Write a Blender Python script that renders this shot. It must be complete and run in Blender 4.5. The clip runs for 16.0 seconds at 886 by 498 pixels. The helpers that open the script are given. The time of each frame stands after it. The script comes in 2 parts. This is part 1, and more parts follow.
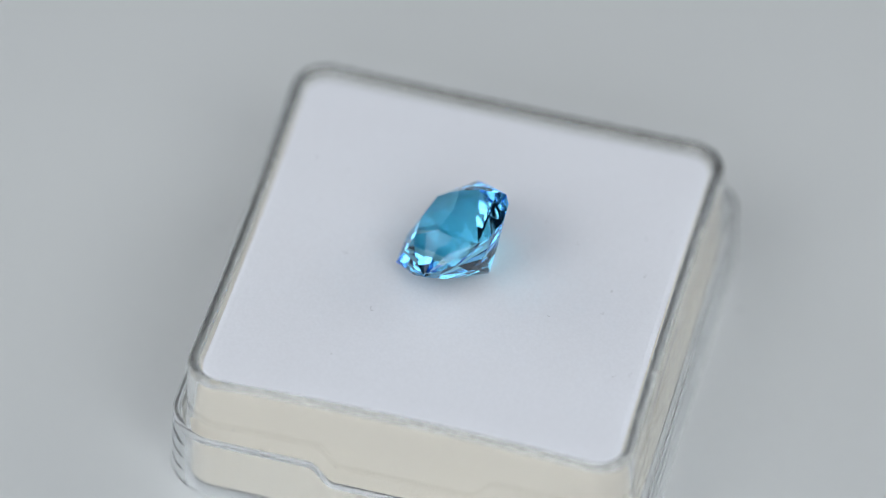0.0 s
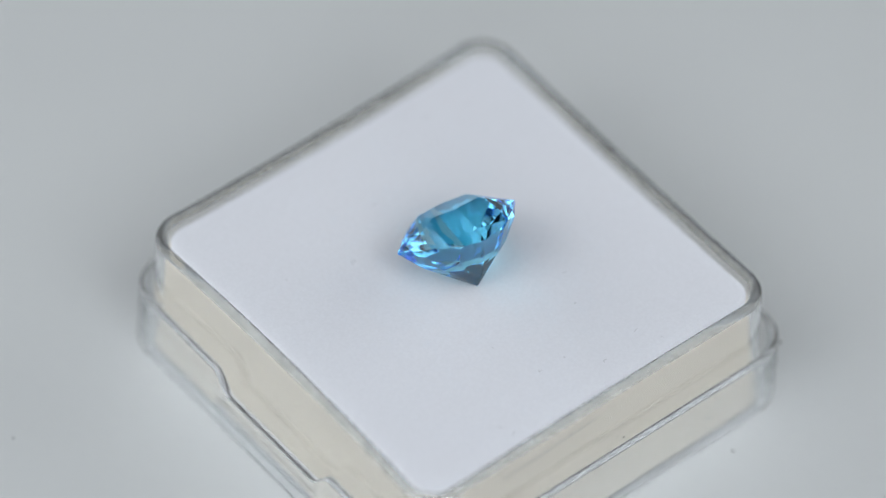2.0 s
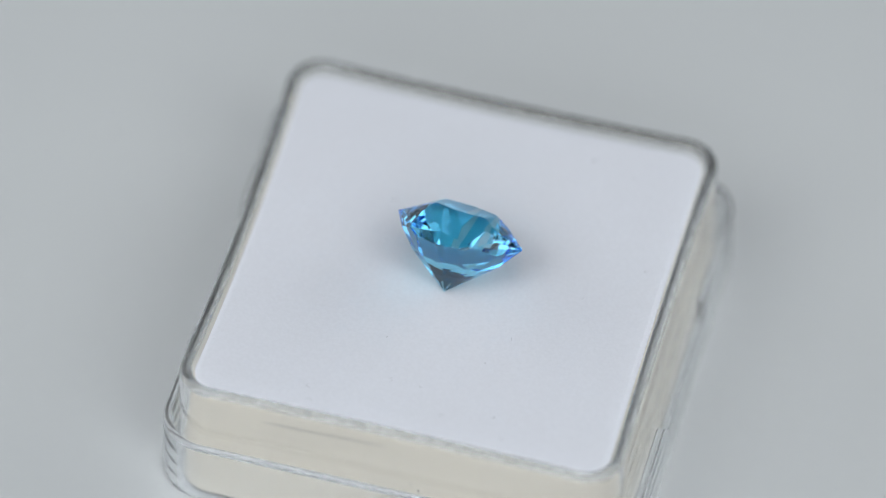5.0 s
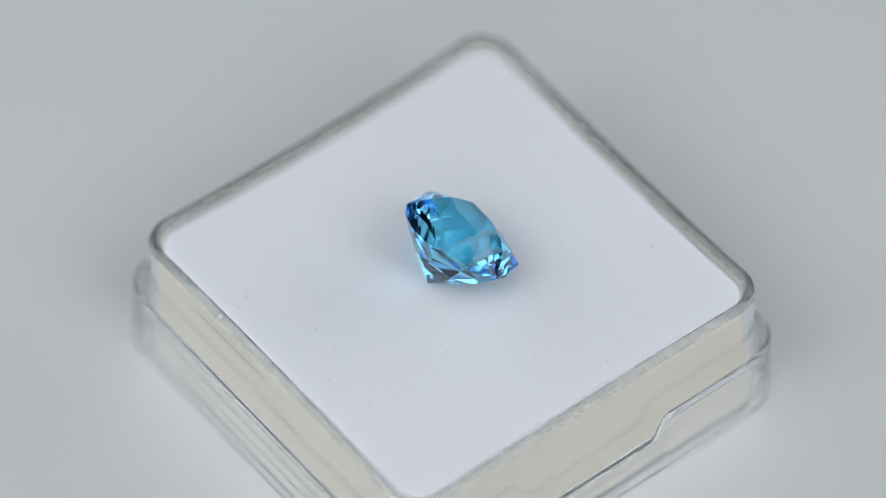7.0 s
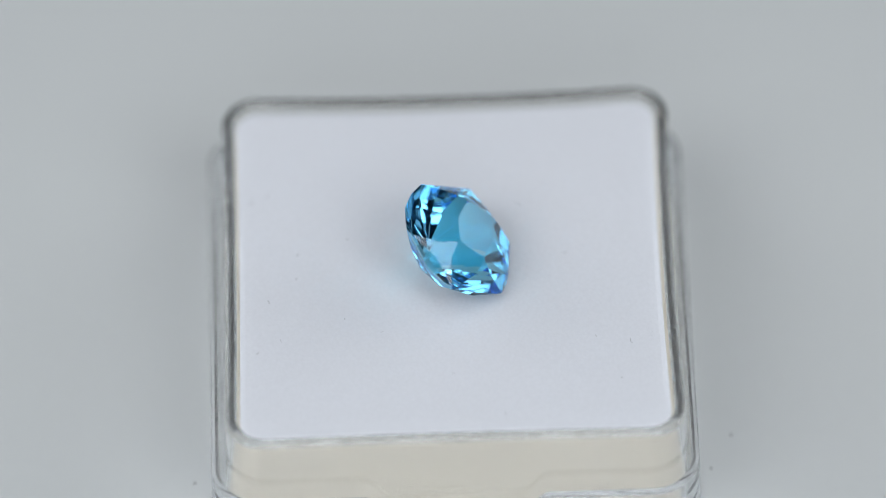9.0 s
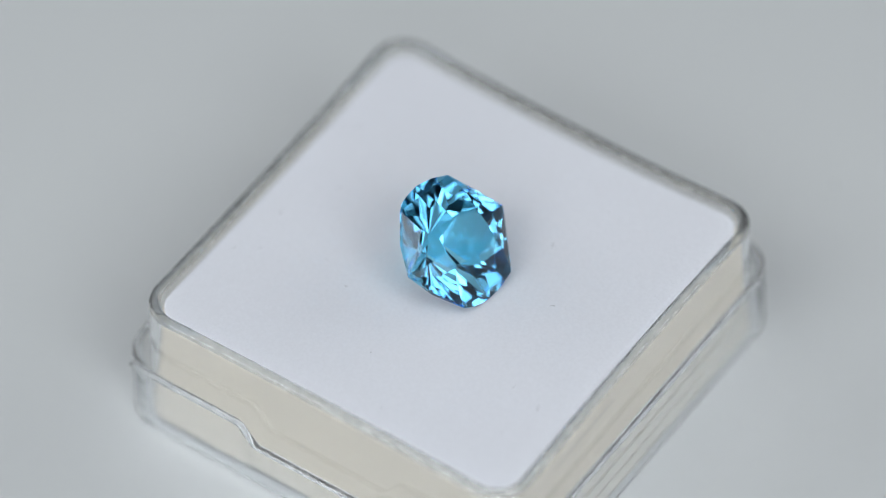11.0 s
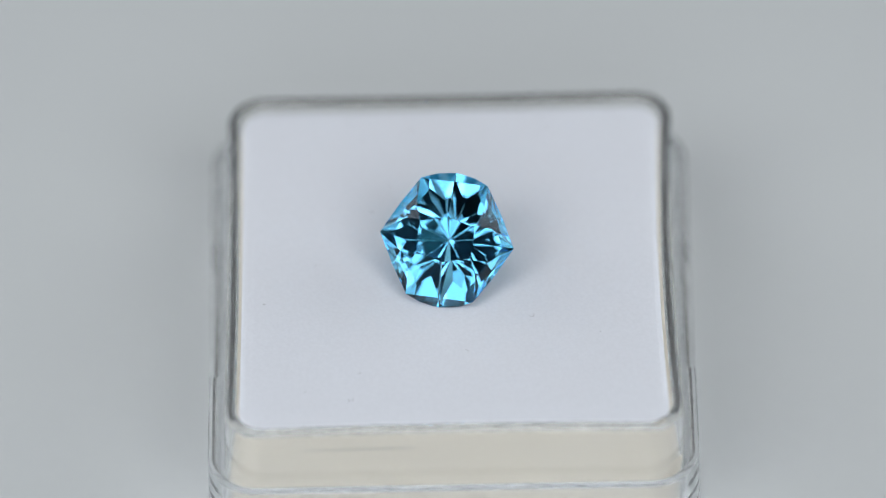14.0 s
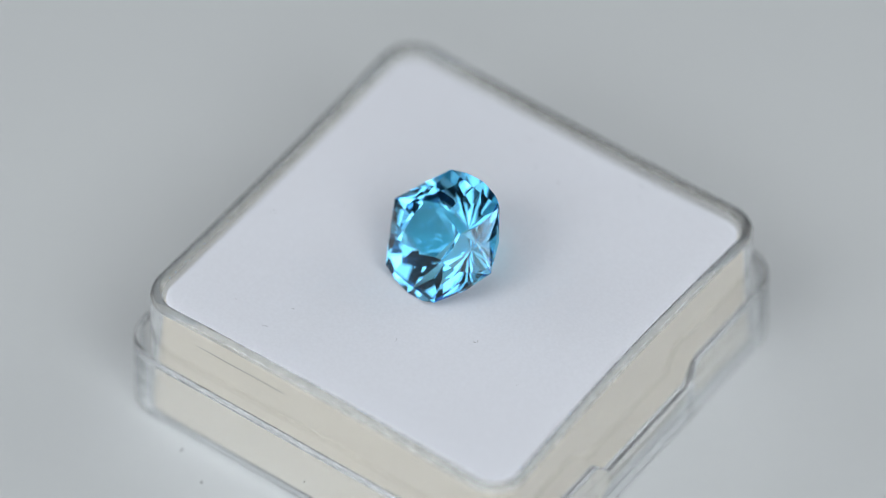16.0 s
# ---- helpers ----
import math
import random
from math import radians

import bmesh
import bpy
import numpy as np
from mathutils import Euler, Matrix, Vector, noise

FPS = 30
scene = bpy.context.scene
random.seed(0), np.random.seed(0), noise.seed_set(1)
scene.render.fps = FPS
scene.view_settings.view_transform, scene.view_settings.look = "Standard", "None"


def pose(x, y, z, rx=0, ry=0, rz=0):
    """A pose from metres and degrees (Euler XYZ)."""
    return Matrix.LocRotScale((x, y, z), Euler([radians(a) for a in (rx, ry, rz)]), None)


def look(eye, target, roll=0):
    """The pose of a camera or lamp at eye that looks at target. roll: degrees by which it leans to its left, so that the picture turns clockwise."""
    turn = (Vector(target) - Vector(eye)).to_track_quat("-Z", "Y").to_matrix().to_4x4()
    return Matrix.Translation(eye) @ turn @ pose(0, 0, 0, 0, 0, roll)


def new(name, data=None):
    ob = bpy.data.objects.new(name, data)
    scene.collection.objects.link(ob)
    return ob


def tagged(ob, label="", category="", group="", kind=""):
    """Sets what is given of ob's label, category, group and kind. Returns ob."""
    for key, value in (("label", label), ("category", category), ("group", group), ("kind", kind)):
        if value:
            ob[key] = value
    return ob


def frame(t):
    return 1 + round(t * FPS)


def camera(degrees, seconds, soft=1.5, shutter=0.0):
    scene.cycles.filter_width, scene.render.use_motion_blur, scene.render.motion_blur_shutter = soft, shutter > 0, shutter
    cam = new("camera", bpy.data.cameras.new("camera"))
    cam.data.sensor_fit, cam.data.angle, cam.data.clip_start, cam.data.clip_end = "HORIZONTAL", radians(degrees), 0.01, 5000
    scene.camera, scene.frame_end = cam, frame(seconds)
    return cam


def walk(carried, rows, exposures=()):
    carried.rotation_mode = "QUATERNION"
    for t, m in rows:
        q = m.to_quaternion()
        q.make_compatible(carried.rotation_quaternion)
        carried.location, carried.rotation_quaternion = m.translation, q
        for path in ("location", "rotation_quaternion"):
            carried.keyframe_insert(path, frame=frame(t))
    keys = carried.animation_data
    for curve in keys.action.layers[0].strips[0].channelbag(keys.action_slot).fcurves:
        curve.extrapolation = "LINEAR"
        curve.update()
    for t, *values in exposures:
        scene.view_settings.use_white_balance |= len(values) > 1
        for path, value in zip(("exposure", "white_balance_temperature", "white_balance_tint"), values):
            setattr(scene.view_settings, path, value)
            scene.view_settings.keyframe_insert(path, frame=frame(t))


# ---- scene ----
cam = camera(7.519, 16.0, soft=0.6)
EYE = Vector((0.0, -0.29371, 0.35647))
AIM = EYE + 0.4508 * Vector((-0.00152995, 0.64858424, -0.76114134))
cam.data.dof.use_dof = True
cam.data.dof.focus_distance = 0.4506
cam.data.dof.aperture_fstop = 10.6
walk(cam, [(0.0, look(EYE, AIM, 0.334)), (16.0, look(EYE, AIM, 0.334))])

# ---- light ----
world = bpy.data.worlds.new("studio")
world.use_nodes = True
scene.world = world
world.node_tree.nodes["Background"].inputs["Color"].default_value = (0.72, 0.80, 0.86, 1)
world.node_tree.nodes["Background"].inputs["Strength"].default_value = 0.06


def softbox(place, size_x, size_y, energy, color=(0.925, 0.962, 1.0)):
    data = bpy.data.lights.new("softbox", "AREA")
    data.shape, data.size, data.size_y, data.energy, data.color = "RECTANGLE", size_x, size_y, energy, color
    new("softbox", data).matrix_world = look(place, (0, 0, 0))


softbox((-0.35, -0.235, 0.425), 0.29, 0.34, 1.20)
# low fill at the left, added to brighten the pad under the stone
softbox((-0.50, 0.19, 0.24), 0.42, 0.34, 0.72)
softbox((0.29, -0.30, 0.44), 0.24, 0.34, 1.06)
# matching added fill at the right, in place of ambient light
softbox((0.50, 0.17, 0.24), 0.42, 0.34, 0.82)
softbox((0.0, -0.48, 0.28), 0.50, 0.22, 0.62)
softbox((-0.02, -0.08, 0.62), 0.34, 0.24, 0.66)
scene.cycles.max_bounces = scene.cycles.glossy_bounces = scene.cycles.transmission_bounces = 32
scene.view_settings.exposure = 0.0

MM = 0.001
TOP = 10.5           # height of the box rim over the turntable, mm
START = -103.931     # turn of the disc at the start, degrees
RATE = -18.230       # degrees a second
BOX = (-0.179, 0.404)  # middle of the box off the turning axis, mm
RIM = Matrix.Translation((0, 0, TOP * MM))
TILT = RIM @ Matrix.Rotation(math.atan(-0.0189), 4, "X") @ Matrix.Rotation(-math.atan(0.0203), 4, "Y") @ RIM.inverted()  # the disc runs a little out of true
# small unevenness of the drive: seconds, sideways drift in mm, lag in degrees
DRIVE = ((0, 0.223, -0.45), (2, 0.18, 0.12), (4.2, -0.107, 0.33), (6.5, -0.017, 0.21), (9, 0.002, 0.02), (11.5, -0.017, -0.24), (14, -0.028, 0.16), (16, -0.103, -0.16))


# ---- materials ----
def material(name, color, rough=0.5, grain=0.0, scale=2000.0, bump=0.0, stain=0.0, stain_scale=60.0, spec=0.5, tint=None, sheen=0.0):
    """A painted, cloth or plastic surface with fine grain, larger stains and relief."""
    m = bpy.data.materials.new(name)
    m.use_nodes = True
    nt = m.node_tree
    b = nt.nodes["Principled BSDF"]
    b.inputs["Roughness"].default_value = rough
    b.inputs["Specular IOR Level"].default_value = spec
    b.inputs["Sheen Weight"].default_value = sheen
    co = nt.nodes.new("ShaderNodeTexCoord")
    n1 = nt.nodes.new("ShaderNodeTexNoise")
    n1.inputs["Scale"].default_value, n1.inputs["Detail"].default_value = scale, 6
    n2 = nt.nodes.new("ShaderNodeTexNoise")
    n2.inputs["Scale"].default_value, n2.inputs["Detail"].default_value = stain_scale, 3
    nt.links.new(co.outputs["Object"], n1.inputs["Vector"])
    nt.links.new(co.outputs["Object"], n2.inputs["Vector"])
    r1 = nt.nodes.new("ShaderNodeMix")
    r1.data_type = "RGBA"
    dark = [c * (1 - grain) for c in color]
    r1.inputs["A"].default_value = (*dark, 1)
    r1.inputs["B"].default_value = (*color, 1)
    nt.links.new(n1.outputs["Fac"], r1.inputs["Factor"])
    r2 = nt.nodes.new("ShaderNodeMix")
    r2.data_type = "RGBA"
    r2.inputs["B"].default_value = (*(tint or [c * 0.85 for c in color]), 1)
    mul = nt.nodes.new("ShaderNodeMath")
    mul.operation = "MULTIPLY"
    mul.inputs[1].default_value = stain
    nt.links.new(n2.outputs["Fac"], mul.inputs[0])
    nt.links.new(mul.outputs[0], r2.inputs["Factor"])
    nt.links.new(r1.outputs["Result"], r2.inputs["A"])
    nt.links.new(r2.outputs["Result"], b.inputs["Base Color"])
    if bump:
        bp = nt.nodes.new("ShaderNodeBump")
        bp.inputs["Strength"].default_value, bp.inputs["Distance"].default_value = bump, 0.0002
        nt.links.new(n1.outputs["Fac"], bp.inputs["Height"])
        nt.links.new(bp.outputs["Normal"], b.inputs["Normal"])
    return m


def glass(name, color, ior, rough=0.0, wave=0.0, wave_scale=300.0):
    m = bpy.data.materials.new(name)
    m.use_nodes = True
    nt = m.node_tree
    nt.nodes.remove(nt.nodes["Principled BSDF"])
    g = nt.nodes.new("ShaderNodeBsdfGlass")
    g.inputs["Color"].default_value = (*color, 1)
    g.inputs["IOR"].default_value, g.inputs["Roughness"].default_value = ior, rough
    nt.links.new(g.outputs[0], nt.nodes["Material Output"].inputs["Surface"])
    if wave:
        co = nt.nodes.new("ShaderNodeTexCoord")
        n = nt.nodes.new("ShaderNodeTexNoise")
        n.inputs["Scale"].default_value, n.inputs["Detail"].default_value = wave_scale, 3
        nt.links.new(co.outputs["Object"], n.inputs["Vector"])
        bp = nt.nodes.new("ShaderNodeBump")
        bp.inputs["Strength"].default_value, bp.inputs["Distance"].default_value = wave, 0.0002
        nt.links.new(n.outputs["Fac"], bp.inputs["Height"])
        nt.links.new(bp.outputs["Normal"], g.inputs["Normal"])
    return m


def gem_material(name, through_color, inner_color, ior):
    """Clear stone: light that passes is tinted lightly, light turned back inside travels further and is tinted more."""
    m = bpy.data.materials.new(name)
    m.use_nodes = True
    nt = m.node_tree
    nt.nodes.remove(nt.nodes["Principled BSDF"])
    refr = nt.nodes.new("ShaderNodeBsdfRefraction")
    refr.inputs["Color"].default_value = (*through_color, 1)
    refr.inputs["IOR"].default_value, refr.inputs["Roughness"].default_value = ior, 0.0
    gloss = nt.nodes.new("ShaderNodeBsdfGlossy")
    gloss.inputs["Color"].default_value = (*inner_color, 1)
    gloss.inputs["Roughness"].default_value = 0.0
    fres = nt.nodes.new("ShaderNodeFresnel")
    fres.inputs["IOR"].default_value = ior
    mix = nt.nodes.new("ShaderNodeMixShader")
    nt.links.new(fres.outputs[0], mix.inputs[0])
    nt.links.new(refr.outputs[0], mix.inputs[1])
    nt.links.new(gloss.outputs[0], mix.inputs[2])
    nt.links.new(mix.outputs[0], nt.nodes["Material Output"].inputs["Surface"])
    return m


def frosted(name, rough, least, most):
    """Dull acrylic: rough clear glass mixed with an uneven share of white."""
    m = glass(name, (0.99, 0.995, 1.0), 1.49, rough)
    nt = m.node_tree
    white = nt.nodes.new("ShaderNodeBsdfDiffuse")
    white.inputs["Color"].default_value = (0.88, 0.89, 0.90, 1)
    co, n, ramp = nt.nodes.new("ShaderNodeTexCoord"), nt.nodes.new("ShaderNodeTexNoise"), nt.nodes.new("ShaderNodeMapRange")
    n.inputs["Scale"].default_value, n.inputs["Detail"].default_value = 500, 4
    ramp.inputs["From Min"].default_value, ramp.inputs["From Max"].default_value = 0.3, 0.7
    ramp.inputs["To Min"].default_value, ramp.inputs["To Max"].default_value = least, most
    mix = nt.nodes.new("ShaderNodeMixShader")
    nt.links.new(co.outputs["Object"], n.inputs["Vector"])
    nt.links.new(n.outputs["Fac"], ramp.inputs["Value"])
    nt.links.new(ramp.outputs["Result"], mix.inputs["Fac"])
    nt.links.new(nt.nodes["Glass BSDF"].outputs[0], mix.inputs[1])
    nt.links.new(white.outputs[0], mix.inputs[2])
    nt.links.new(mix.outputs[0], nt.nodes["Material Output"].inputs["Surface"])
    return m


WHITE_DISC = material("white_matt_disc", (0.612, 0.634, 0.638), 0.55, 0.03, 900, 0.02, 0.25, 25, 0.3)
# greys of the unseen surroundings, set by what stone and acrylic reflect
LAMINATE = material("grey_laminate", (0.45, 0.455, 0.46), 0.9, 0.05, 800, 0.1, 0.2, 8)
ROOM = material("grey_room_paint", (0.16, 0.163, 0.166), 0.8, 0.1, 60, 0.1, 0.3, 3)
FLANNEL = material("white_flannel", (0.785, 0.806, 0.864), 0.95, 0.13, 4500, 0.12, 0.45, 260, 0.15, (0.71, 0.715, 0.75), 0.2)
FOAM = material("cream_foam", (0.61, 0.575, 0.505), 0.95, 0.16, 5200, 0.2, 0.7, 180, 0.1, (0.59, 0.55, 0.46))
ACRYLIC = glass("clear_acrylic", (0.991, 0.994, 0.996), 1.49, 0.04, 0.006, 160)
TOPAZ = gem_material("blue_stone", (0.51, 0.892, 1.0), (0.82, 0.905, 1.0), 1.63)
FROSTED = frosted("frosted_edge", 0.10, 0.12, 0.24)
MATT = frosted("matt_acrylic", 0.25, 0.06, 0.10)
# slight wear, plus white that paints in the light the rim catches
WORN_LIT = frosted("worn_lit_edge", 0.09, 0.03, 0.06)
LINT = material("grey_lint", (0.26, 0.26, 0.27), 0.8, 0.2, 3000)
DIRT = material("dark_dirt", (0.05, 0.045, 0.04), 0.8, 0.3, 4000)


# ---- building helpers ----
def mesh_of(name, bm, mat, smooth=False, turn=True):
    me = bpy.data.meshes.new(name)
    if turn:
        bmesh.ops.recalc_face_normals(bm, faces=bm.faces)
    bm.to_mesh(me)
    bm.free()
    me.materials.append(mat)
    if smooth:
        me.shade_smooth()
    return me


def part(name, bm, mat, parent, label="", smooth=False, turn=True):
    ob = new(name, mesh_of(name, bm, mat, smooth, turn))
    ob.parent = parent
    return tagged(ob, label)


def rounded_square(half, r, marks=(), bow=0.0):
    """Points once round a square with rounded corners, in mm; marks: extra places along each side."""
    pts = []
    s = half - r
    steps = sorted({-s, s, *[m for m in marks if -s < m < s], *[s * k / 24 for k in range(-23, 24)]})
    for k in range(4):
        c, sn = [(1, 0), (0, 1), (-1, 0), (0, -1)][k]
        for v in steps:
            x, y = half, v
            pts.append((c * x - sn * y, sn * x + c * y))
        for j in range(1, 20):
            a = math.pi / 2 * j / 20
            x, y = s + r * math.cos(a), s + r * math.sin(a)
            pts.append((c * x - sn * y, sn * x + c * y))
    fx, fy = (0.30, 0.12) if bow else (0.0, 0.0)
    pts = [(x + fx * (y / half) ** 2 * max(0.0, x / half), y - fy * (x / half) ** 2 * max(0.0, -y / half)) for x, y in pts]
    return [(x * (1 - bow * (1 - (y / half) ** 2)) if abs(x) > abs(y) else x, y * (1 - bow * (1 - (x / half) ** 2)) if abs(y) > abs(x) else y) for x, y in pts]


def fitted(rings, sx, sy, dy):
    """Rings made a little longer or wider than square."""
    return [[(x * sx, y * sy + dy, z) for x, y, z in r] for r in rings]


def loft(bm, rings, cap_first=True, cap_last=True):
    """Skin rings of points (mm) of one count into a closed shell."""
    rows = [[bm.verts.new(Vector(p) * MM) for p in ring] for ring in rings]
    n = len(rows[0])
    for a, b in zip(rows, rows[1:]):
        for i in range(n):
            bm.faces.new((a[i], a[(i + 1) % n], b[(i + 1) % n], b[i]))
    if cap_first:
        bm.faces.new(rows[0][::-1])
    if cap_last:
        bm.faces.new(rows[-1])


def ring(half, r, z, marks=(), bow=0.0):
    return [(x, y, z(x, y) if callable(z) else z) for x, y in rounded_square(half, r, marks, bow)]


def block(bm, lo, hi):
    made = bmesh.ops.create_cube(bm, size=1.0)["verts"]
    for v in made:
        for i in range(3):
            v.co[i] = lo[i] + (v.co[i] + 0.5) * (hi[i] - lo[i])
    return made


# ---- room ----
def slab(name, lo, hi, mat):
    bm = bmesh.new()
    block(bm, lo, hi)
    return tagged(new(name, mesh_of(name, bm, mat)), kind="structure")


# table and room are out of view, added to close off and tone reflections
slab("table_top", (-1.0, -0.7, -0.065), (1.0, 0.9, -0.025), LAMINATE)
slab("floor", (-2.5, -2.5, -0.80), (2.5, 2.5, -0.75), ROOM)
slab("room_wall_south", (-2.5, -2.55, -0.75), (2.5, -2.5, 1.9), ROOM)
slab("room_wall_north", (-2.5, 2.5, -0.75), (2.5, 2.55, 1.9), ROOM)
slab("room_wall_west", (-2.55, -2.5, -0.75), (-2.5, 2.5, 1.9), ROOM)
slab("room_wall_east", (2.5, -2.5, -0.75), (2.55, 2.5, 1.9), ROOM)
slab("room_ceiling", (-2.55, -2.55, 1.9), (2.55, 2.55, 1.95), ROOM)

TURNING = []    # (thing, its pose on the turning disc)


def turning(name, rest, label, category, group=""):
    ob = tagged(new(name), label, category, group)
    TURNING.append((ob, rest))
    return ob


def build_turntable():
    t = turning("turntable", TILT.copy(), "matt white round display turntable, slowly turning", "turntable")
    bm = bmesh.new()
    prof = [(88, -6), (89.6, -5.4), (90, -4.5), (90, -1.5), (89.6, -0.5), (88.5, 0.0)]
    loft(bm, [[(r * math.cos(a), r * math.sin(a), z) for a in [2 * math.pi * k / 96 for k in range(96)]] for r, z in prof])
    part("disc", bm, WHITE_DISC, t)
    bm = bmesh.new()
    loft(bm, [[(r * math.cos(a), r * math.sin(a), z) for a in [2 * math.pi * k / 64 for k in range(64)]] for r, z in [(70, -25), (70, -8), (66, -6)]])
    part("foot", bm, WHITE_DISC, t)
    for x, y in ((-7.4, -18.5), (-10.1, 17.9), (-10.2, -17.0), (27.7, -12.9)):
        speck("dust_speck", (x, y, 0.03), 0.09, LINT, t)
    return t


# ---- the box ----
def at_box(z):
    return TILT @ Matrix.Translation((BOX[0] * MM, BOX[1] * MM, z * MM))


def shell(thing, rings, pieces):
    """A hollow box, skinned ring by ring and split where its looks change; the upright panes let the light through."""
    last = len(rings) - 1
    for name, a, b, mat, label in pieces:
        bm = bmesh.new()
        loft(bm, rings[a:b + 1], a == 0, b == last)
        for f in bm.faces:
            f.smooth = len(f.verts) == 4
        part(name, bm, mat, thing, label, turn=False).visible_shadow = name == "floor"


def speck(name, place, r, mat, thing):
    bm = bmesh.new()
    bmesh.ops.create_icosphere(bm, subdivisions=1, radius=r * MM)
    for v in bm.verts:
        v.co *= 0.7 + 0.6 * random.random()
        v.co += Vector(place) * MM
    return part(name, bm, mat, thing)


def curl(place, size, seed, flat="z"):
    """A bent hair's line: an uneven curl lying in the plane across the given axis."""
    rng = random.Random(seed)
    a, bend, pts = rng.uniform(0, 6.28), rng.uniform(-0.5, 0.5), []
    u = v = 0.0
    for k in range(11):
        pts.append((u, v))
        a += bend + rng.uniform(-0.35, 0.35)
        u, v = u + size / 10 * math.cos(a), v + size / 10 * math.sin(a)
    x, y, z = place
    if flat == "z":
        return [(x + p, y + q, z + 0.02 * math.sin(k)) for k, (p, q) in enumerate(pts)]
    return [((x, y + p, z + q) if flat == "x" else (x + p, y, z + q)) for p, q in pts]


def strand(name, pts, r, mat, thing):
    """A thin thread along points in mm."""
    bm = bmesh.new()
    pts = [Vector(p) for p in pts]
    rings = []
    for k, p in enumerate(pts):
        d = (pts[min(k + 1, len(pts) - 1)] - pts[max(k - 1, 0)]).normalized()
        a = d.cross(Vector((0.3, 0.2, 0.93))).normalized()
        b = d.cross(a)
        w = r * (0.5 if k in (0, len(pts) - 1) else 1.0)
        rings.append([p + w * (math.cos(q) * a + math.sin(q) * b) for q in (0, 1.26, 2.51, 3.77, 5.03)])
    loft(bm, rings)
    return part(name, bm, mat, thing)


def build_lid():
    """The box's wider lid, set under it as a tray, with a finger cut-out in two opposite sides."""
    t = turning("box_lid", at_box(0), "clear acrylic box lid upside down under the box", "box lid")
    high, low = 5.70, 4.05

    def rim(x, y):
        if abs(x) < 14.5:
            return high
        k = max(0.0, min(1.0, (6.1 - abs(y)) / 1.7))
        return high - (high - low) * (k * k * (3 - 2 * k))
    marks = tuple(s * m for m in (4.4, 4.55, 4.75, 4.95, 5.15, 5.35, 5.55, 5.75, 5.95, 6.1) for s in (-1, 1))
    fillet = [(16.24 - 0.65 + 0.65 * math.sin(a), 0.68 - 0.65 * math.cos(a)) for a in [math.pi / 2 * k / 8 for k in range(9)]]
    rings = [ring(w, w - 12.92, z, marks) for w, z in fillet]
    rings += [ring(16.12, 3.2, lambda x, y: rim(x, y) - 0.06, marks), ring(16.06, 3.14, rim, marks),
              ring(15.62, 2.7, rim, marks), ring(15.56, 2.64, lambda x, y: rim(x, y) - 0.06, marks)]
    rings += [ring(15.46, 2.54, 0.18, marks), ring(15.3, 2.38, 0.17, marks)]
    shell(t, fitted(rings, 1.016, 1.011, -0.1), (("floor", 0, 8, ACRYLIC, ""), ("outer_wall", 8, 9, ACRYLIC, ""), ("rim", 9, 12, FROSTED, "dull, part-white edge"), ("inner_wall", 12, 13, ACRYLIC, ""), ("inner_floor", 13, 14, MATT, "")))
    # specks of dirt on the rim and sides
    for x, y, z, r in ((16.1, -8.99, high, 0.09), (15.75, -9.6, high, 0.05), (15.9, -4.6, 3.75, 0.05), (-15.9, 4.4, 3.7, 0.07), (-15.85, 3.6, 3.65, 0.09),
                       (-15.8, 3.9, 3.65, 0.05), (16.45, -6.2, 3.0, 0.04), (-9.76, -16.50, 2.4, 0.05), (-0.29, -16.50, 2.6, 0.06), (-8.5, 16.28, 3.4, 0.07),
                       (-15.95, -11.4, high, 0.06), (4.9, -15.9, high, 0.05), (-15.7, 15.2, high - 0.6, 0.12)):
        speck("dirt_speck", (x, y, z), r, DIRT, t)
    return t


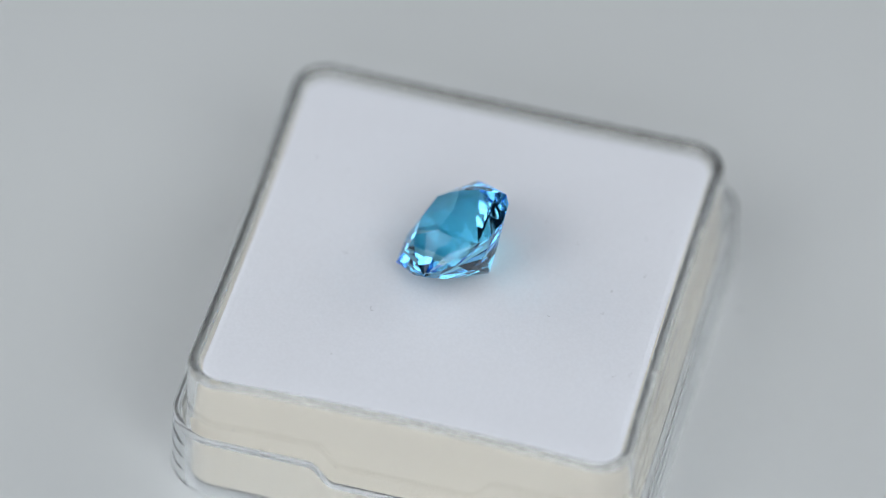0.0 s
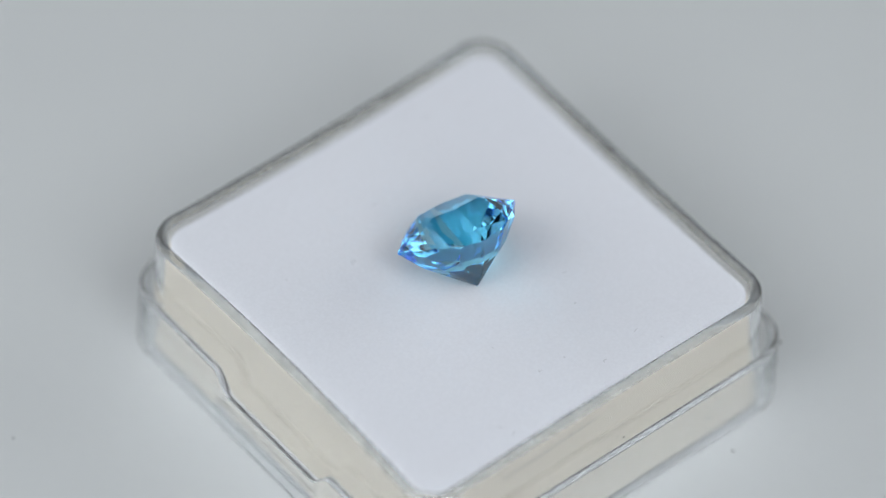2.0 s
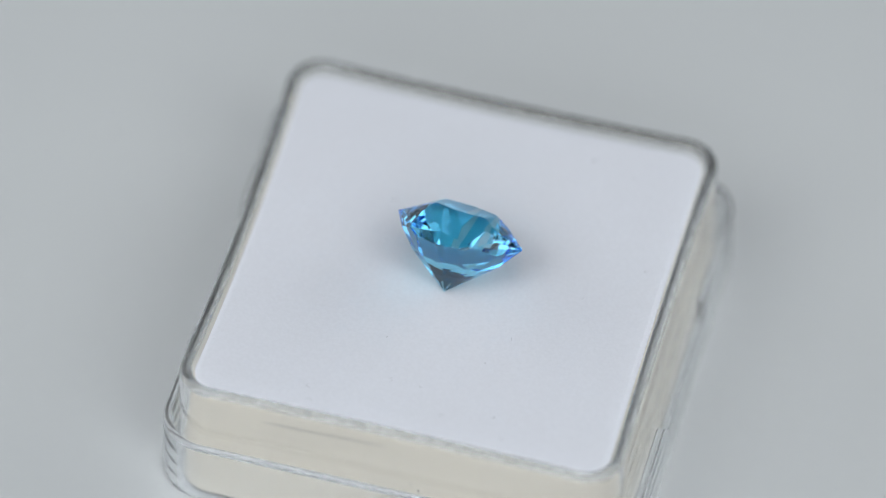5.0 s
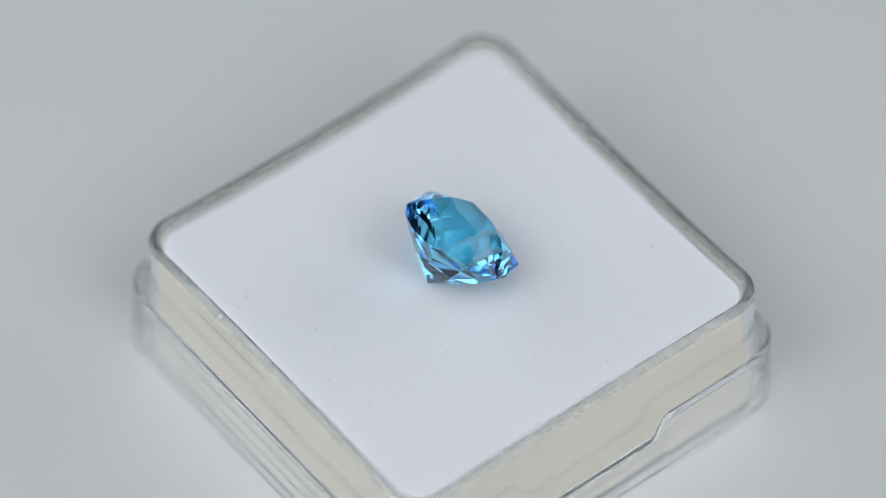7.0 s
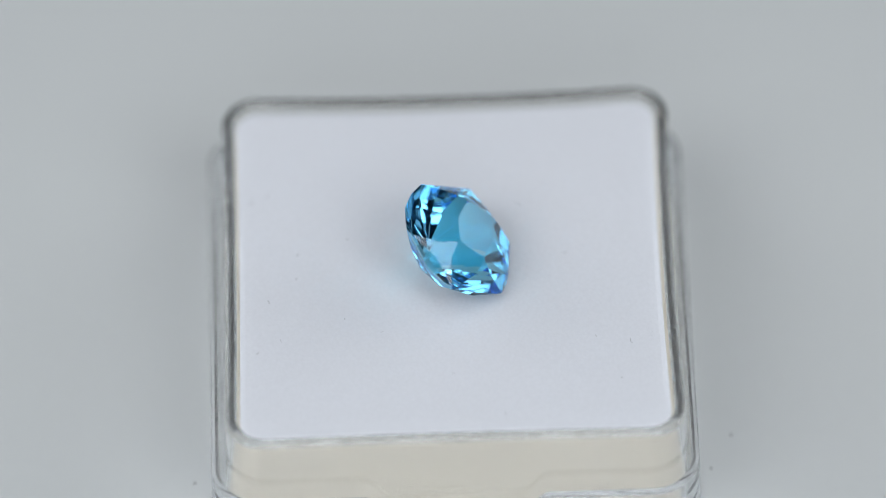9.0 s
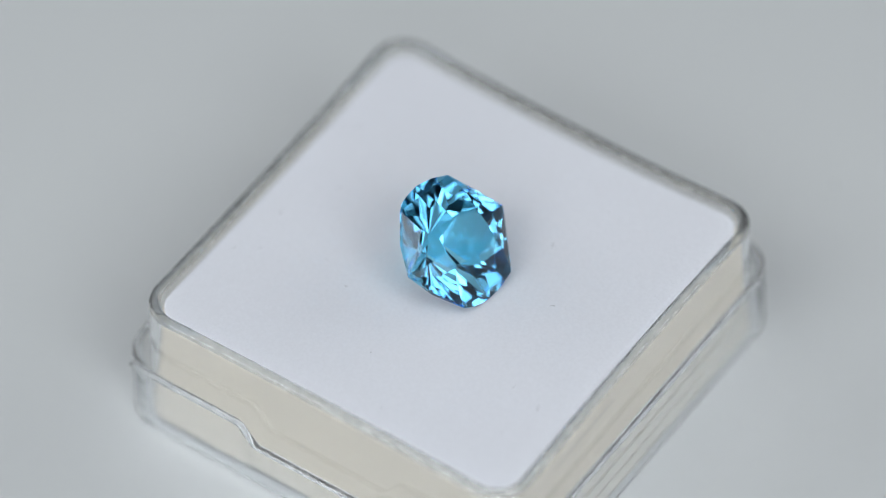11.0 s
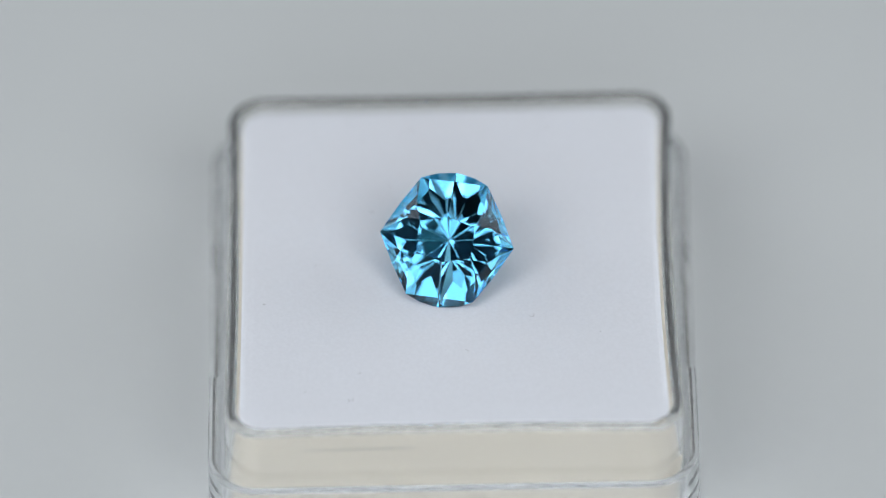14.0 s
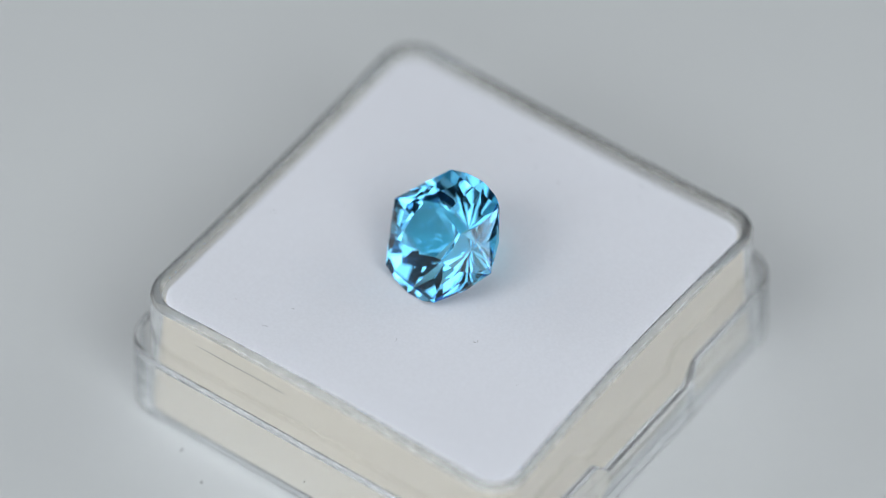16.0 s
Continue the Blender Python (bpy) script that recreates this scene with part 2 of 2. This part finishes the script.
def build_base():
    t = turning("gem_box", at_box(0.20), "clear acrylic square gem box, open, with rounded corners", "box")
    h = TOP - 0.20
    rings = [ring(14.7, 2.1, 0.0), ring(15.0, 2.3, 0.07), ring(15.18, 2.45, 0.22), ring(15.28, 2.55, 0.5), ring(15.06, 2.6, h - 0.28, (), 0.009), ring(14.99, 2.55, h - 0.08, (), 0.010),
             ring(14.81, 2.4, h, (), 0.010), ring(14.51, 2.1, h, (), 0.010), ring(14.34, 2.0, h - 0.08, (), 0.010), ring(14.28, 1.95, h - 0.3, (), 0.009),
             ring(15.04, 2.4, 0.26), ring(14.9, 2.3, 0.14)]
    shell(t, fitted(rings, 1.005, 1.014, -0.15), (("floor", 0, 3, MATT, ""), ("outer_wall", 3, 4, ACRYLIC, ""), ("rim", 4, 9, WORN_LIT, "slightly worn clear edge, whitened for the light it catches"), ("inner_wall", 9, 10, ACRYLIC, ""), ("inner_floor", 10, 11, MATT, "")))
    # fine mould lines along two sides
    for y, x0, x1, z0, z1 in ((15.10, 9.0, 0.6, h - 1.55, h - 1.15), (-15.42, -10.0, -2.6, h - 1.6, h - 1.5)):
        strand("mould_line", [(x0 + (x1 - x0) * k / 12, y, z0 + (z1 - z0) * k / 12 + 0.02 * math.sin(k)) for k in range(13)], 0.022, LINT, t)
    speck("moulding_nub", (6.1, 14.75, h), 0.17, FROSTED, t)
    # grit caught between pad and wall
    for x, y, z, r in ((15.12, -7.94, 4.6, 0.05), (15.12, -4.65, 4.6, 0.06), (15.12, -0.61, 4.9, 0.05), (-7.23, -15.38, 4.8, 0.06), (-4.27, -15.38, 5.8, 0.05),
                       (-15.12, 7.08, 4.5, 0.05), (-15.12, -10.19, 5.2, 0.05), (-1.8, 15.08, 5.2, 0.09)):
        speck("grit", (x, y, z), r, DIRT, t)
    strand("lint_fibre", curl((15.12, -11.78, 5.8), 0.55, 3, "x"), 0.02, LINT, t)
    strand("lint_fibre", curl((-15.12, 1.2, 5.2), 0.45, 5, "x"), 0.025, LINT, t)
    strand("lint_fibre", curl((-1.14, 15.08, 5.6), 0.35, 8, "y"), 0.025, LINT, t)
    return t


def build_pad():
    t = turning("foam_pad", at_box(0.37), "cream foam pad topped with white flannel, filling the box", "pad")
    bm = bmesh.new()
    loft(bm, fitted([ring(14.8, 2.2, 0.0), ring(14.95, 2.3, 0.15), ring(14.55, 2.05, 4.9, (), 0.007), ring(14.2, 1.8, 8.9, (), 0.009), ring(14.12, 1.75, 9.28, (), 0.009)], 1.005, 1.014, -0.15))
    part("foam", bm, FOAM, t, "cream foam block")
    bm = bmesh.new()
    hz = TOP - 0.5 - 0.37
    fray = [0.2 * k + 0.0713 for k in range(-59, 59)]
    rows = ((14.04, 1.72, 9.29), (14.08, 1.76, 9.33), (14.08, 1.76, hz - 0.2), (13.98, 1.68, hz - 0.10), (13.75, 1.5, hz - 0.03), (13.3, 1.3, hz))
    loft(bm, fitted([ring(half, r, z, fray, 0.008) for half, r, z in rows], 1.005, 1.014, -0.15))
    for v in bm.verts:                                  # frayed, uneven cloth edge
        if v.co.z > (hz - 0.12) * MM:
            q = noise.noise(v.co * 500) * 0.04 + noise.noise(v.co * 2200) * 0.03 - 0.03
            v.co.x += v.co.x / (14 * MM) * q * MM
            v.co.y += v.co.y / (14 * MM) * q * MM
    part("flannel", bm, FLANNEL, t, "white flannel top")
    lint = ((-2.61, 12.09), (-0.49, 10.12), (1.46, 9.97), (2.75, 6.59), (6.58, 12.15), (6.14, 13.3), (-4.16, 7.02), (-12.58, -3.55), (-8.99, -0.15), (-5.23, 4.46),
            (-5.62, 11.37), (-6.03, -9.72), (-6.51, -12.04), (-9.74, -11.33), (1.07, -8.11), (5.49, -4.76), (9.99, -6.49), (-6.82, 13.0))
    for k, (x, y) in enumerate(lint):
        size = (0.4, 0.25, 0.5, 0.15, 0.45, 0.6, 0.15, 0.3, 0.15, 0.25)[k % 10]
        strand("lint_fibre", curl((x, y, hz + 0.02), size, k), 0.009 if k % 3 else 0.012, LINT, t)
    rng = random.Random(4)
    for k in range(48):                                 # stray cloth hairs along the edge
        side, v = k % 4, rng.uniform(-11.5, 11.5)
        x, y = [(13.6, v), (v, 13.6), (-13.6, v), (v, -13.6)][side]
        strand("cloth_hair", curl((x, y, hz + 0.03), rng.uniform(0.25, 0.5), 50 + k), 0.008, FLANNEL, t)
    return t


# ---- the gem ----
def cut_gem():
    """A six-cornered stone ground from a blank, plane by plane (mm, table up)."""
    bm = bmesh.new()
    bmesh.ops.create_cube(bm, size=14.0)

    def grind(point, normal):
        geom = bm.verts[:] + bm.edges[:] + bm.faces[:]
        cut = bmesh.ops.bisect_plane(bm, geom=geom, dist=1e-6, plane_co=point, plane_no=normal, clear_outer=True)
        edges = [e for e in cut["geom_cut"] if isinstance(e, bmesh.types.BMEdge)]
        if len(edges) > 2:
            bmesh.ops.contextual_create(bm, geom=edges)
        bmesh.ops.remove_doubles(bm, verts=bm.verts[:], dist=1e-4)

    def tier(phi, slope, r, z):
        """A facet facing phi, of that slope from the girdle plane, through radius r at height z; slope < 0 is below."""
        f, s = radians(phi), radians(abs(slope))
        n = Vector((math.sin(s) * math.cos(f), math.sin(s) * math.sin(f), math.cos(s) * (1 if slope > 0 else -1)))
        grind(Vector((r * math.cos(f), r * math.sin(f), z)), n)

    def facet3(a, b, c):
        a, b, c = Vector(a), Vector(b), Vector(c)
        n = (b - a).cross(c - a).normalized()
        if n.dot(a) < 0:
            n = -n
        grind(a, n)

    R, GIRDLE, DEPTH = 4.487, 0.12, 4.22
    TABLE = 1.5 + GIRDLE
    ap = R * 0.866
    grind(Vector((0, 0, TABLE)), Vector((0, 0, 1)))
    for phi in (30, 150, 210, 330):                     # straight girdle sides
        for d in (-2, 2):
            tier(phi + d, 90, ap + 0.075, 0)
    for sy in (1, -1):                                  # bowed girdle sides
        pts = [(-2.2435, ap), (-1.15, 4.36), (0, 4.49), (1.15, 4.36), (2.2435, ap)]
        for (x0, y0), (x1, y1) in zip(pts, pts[1:]):
            n = Vector((-(y1 - y0), x1 - x0, 0)).normalized()
            grind(Vector((x0, sy * y0, 0)), Vector((n.x, sy * n.y, 0)))
    for sx in (1, -1):
        for sy in (1, -1):
            # crown mains beside the bowed sides, and the steep facets under them
            facet3((0, sy * 1.5, TABLE), (sx * 1.78, sy * 1.05, TABLE), (sx * 2.2435, sy * ap, GIRDLE))
            facet3((sx * 2.2435, sy * ap, GIRDLE), (0, sy * ap, 0.284 + GIRDLE), (0, sy * 4.49, GIRDLE - 0.42))
            # crown mains towards the two end corners
            facet3((sx * 1.9, 0, TABLE), (sx * 1.78, sy * 1.05, TABLE), (sx * R, 0, GIRDLE))
    for phi in (30, 150, 210, 330):                     # three steps up the straight sides
        tier(phi, 52, 3.90, 0.02 + GIRDLE)
        for d in (-3, 3):
            tier(phi + d, 42, 3.62, 0.36 + GIRDLE)
        tier(phi, 35, 2.95, 0.92 + GIRDLE)
    # pavilion: fan round the culet, middle tier, girdle tier
    for k in range(24):
        tier(7.5 + 15 * k, -40.0 - 0.6 * (k % 2), 0, -DEPTH)
    zf = -DEPTH + 2.1 * math.tan(radians(40.3))
    for k in range(12):
        tier(15 + 30 * k, -42.8, 2.1, zf)
    for phi in (30, 150, 210, 330):
        for d in (-11, 11):
            tier(phi + d, -52, 3.95, -0.32)
    for phi in (78, 102, 258, 282):
        tier(phi, -50, 4.40, -0.66)
    return bm


def build_gem():
    tau, psi, sig = radians(39.503), radians(262.538), radians(-1.912)
    ax = Vector((math.sin(tau) * math.cos(psi), math.sin(tau) * math.sin(psi), math.cos(tau)))
    e1 = Vector((-math.sin(psi), math.cos(psi), 0))
    e2 = ax.cross(e1)
    ex = math.cos(sig) * e1 + math.sin(sig) * e2
    ey = ax.cross(ex)
    rest = Matrix((ex, ey, ax)).transposed().to_4x4()
    rest.translation = Vector((-0.407, -0.434, 2.733 + TOP)) * MM
    t = turning("gemstone", rest, "faceted hexagonal sky-blue gemstone lying tilted on the white pad", "gemstone")
    whole = cut_gem()
    whole.normal_update()
    bmesh.ops.recalc_face_normals(whole, faces=whole.faces)
    bmesh.ops.scale(whole, vec=(1.0095 * MM,) * 3, verts=whole.verts[:])
    for name, keep in (("crown", lambda z: z > 0.03), ("girdle", lambda z: -0.03 <= z <= 0.03), ("pavilion", lambda z: z < -0.03)):
        bm = whole.copy()
        bm.normal_update()
        bmesh.ops.delete(bm, geom=[f for f in bm.faces if not keep(f.normal.z)], context="FACES")
        me = bpy.data.meshes.new(name)
        bm.to_mesh(me)
        bm.free()
        me.materials.append(TOPAZ)
        ob = new(name, me)
        ob.parent = t
    whole.free()
    return t


build_turntable()
build_lid()
build_base()
build_pad()
build_gem()


def turn_at(t):
    """The disc's pose at t seconds."""
    ts = [d[0] for d in DRIVE]
    dx, lag = np.interp(t, ts, [d[1] for d in DRIVE]), np.interp(t, ts, [d[2] for d in DRIVE])
    return pose(dx * MM, 0, 0, 0, 0, START + RATE * t + lag)


def motions():
    for ob, rest in TURNING:
        walk(ob, [(k * 0.25, turn_at(k * 0.25) @ rest) for k in range(65)])


motions()
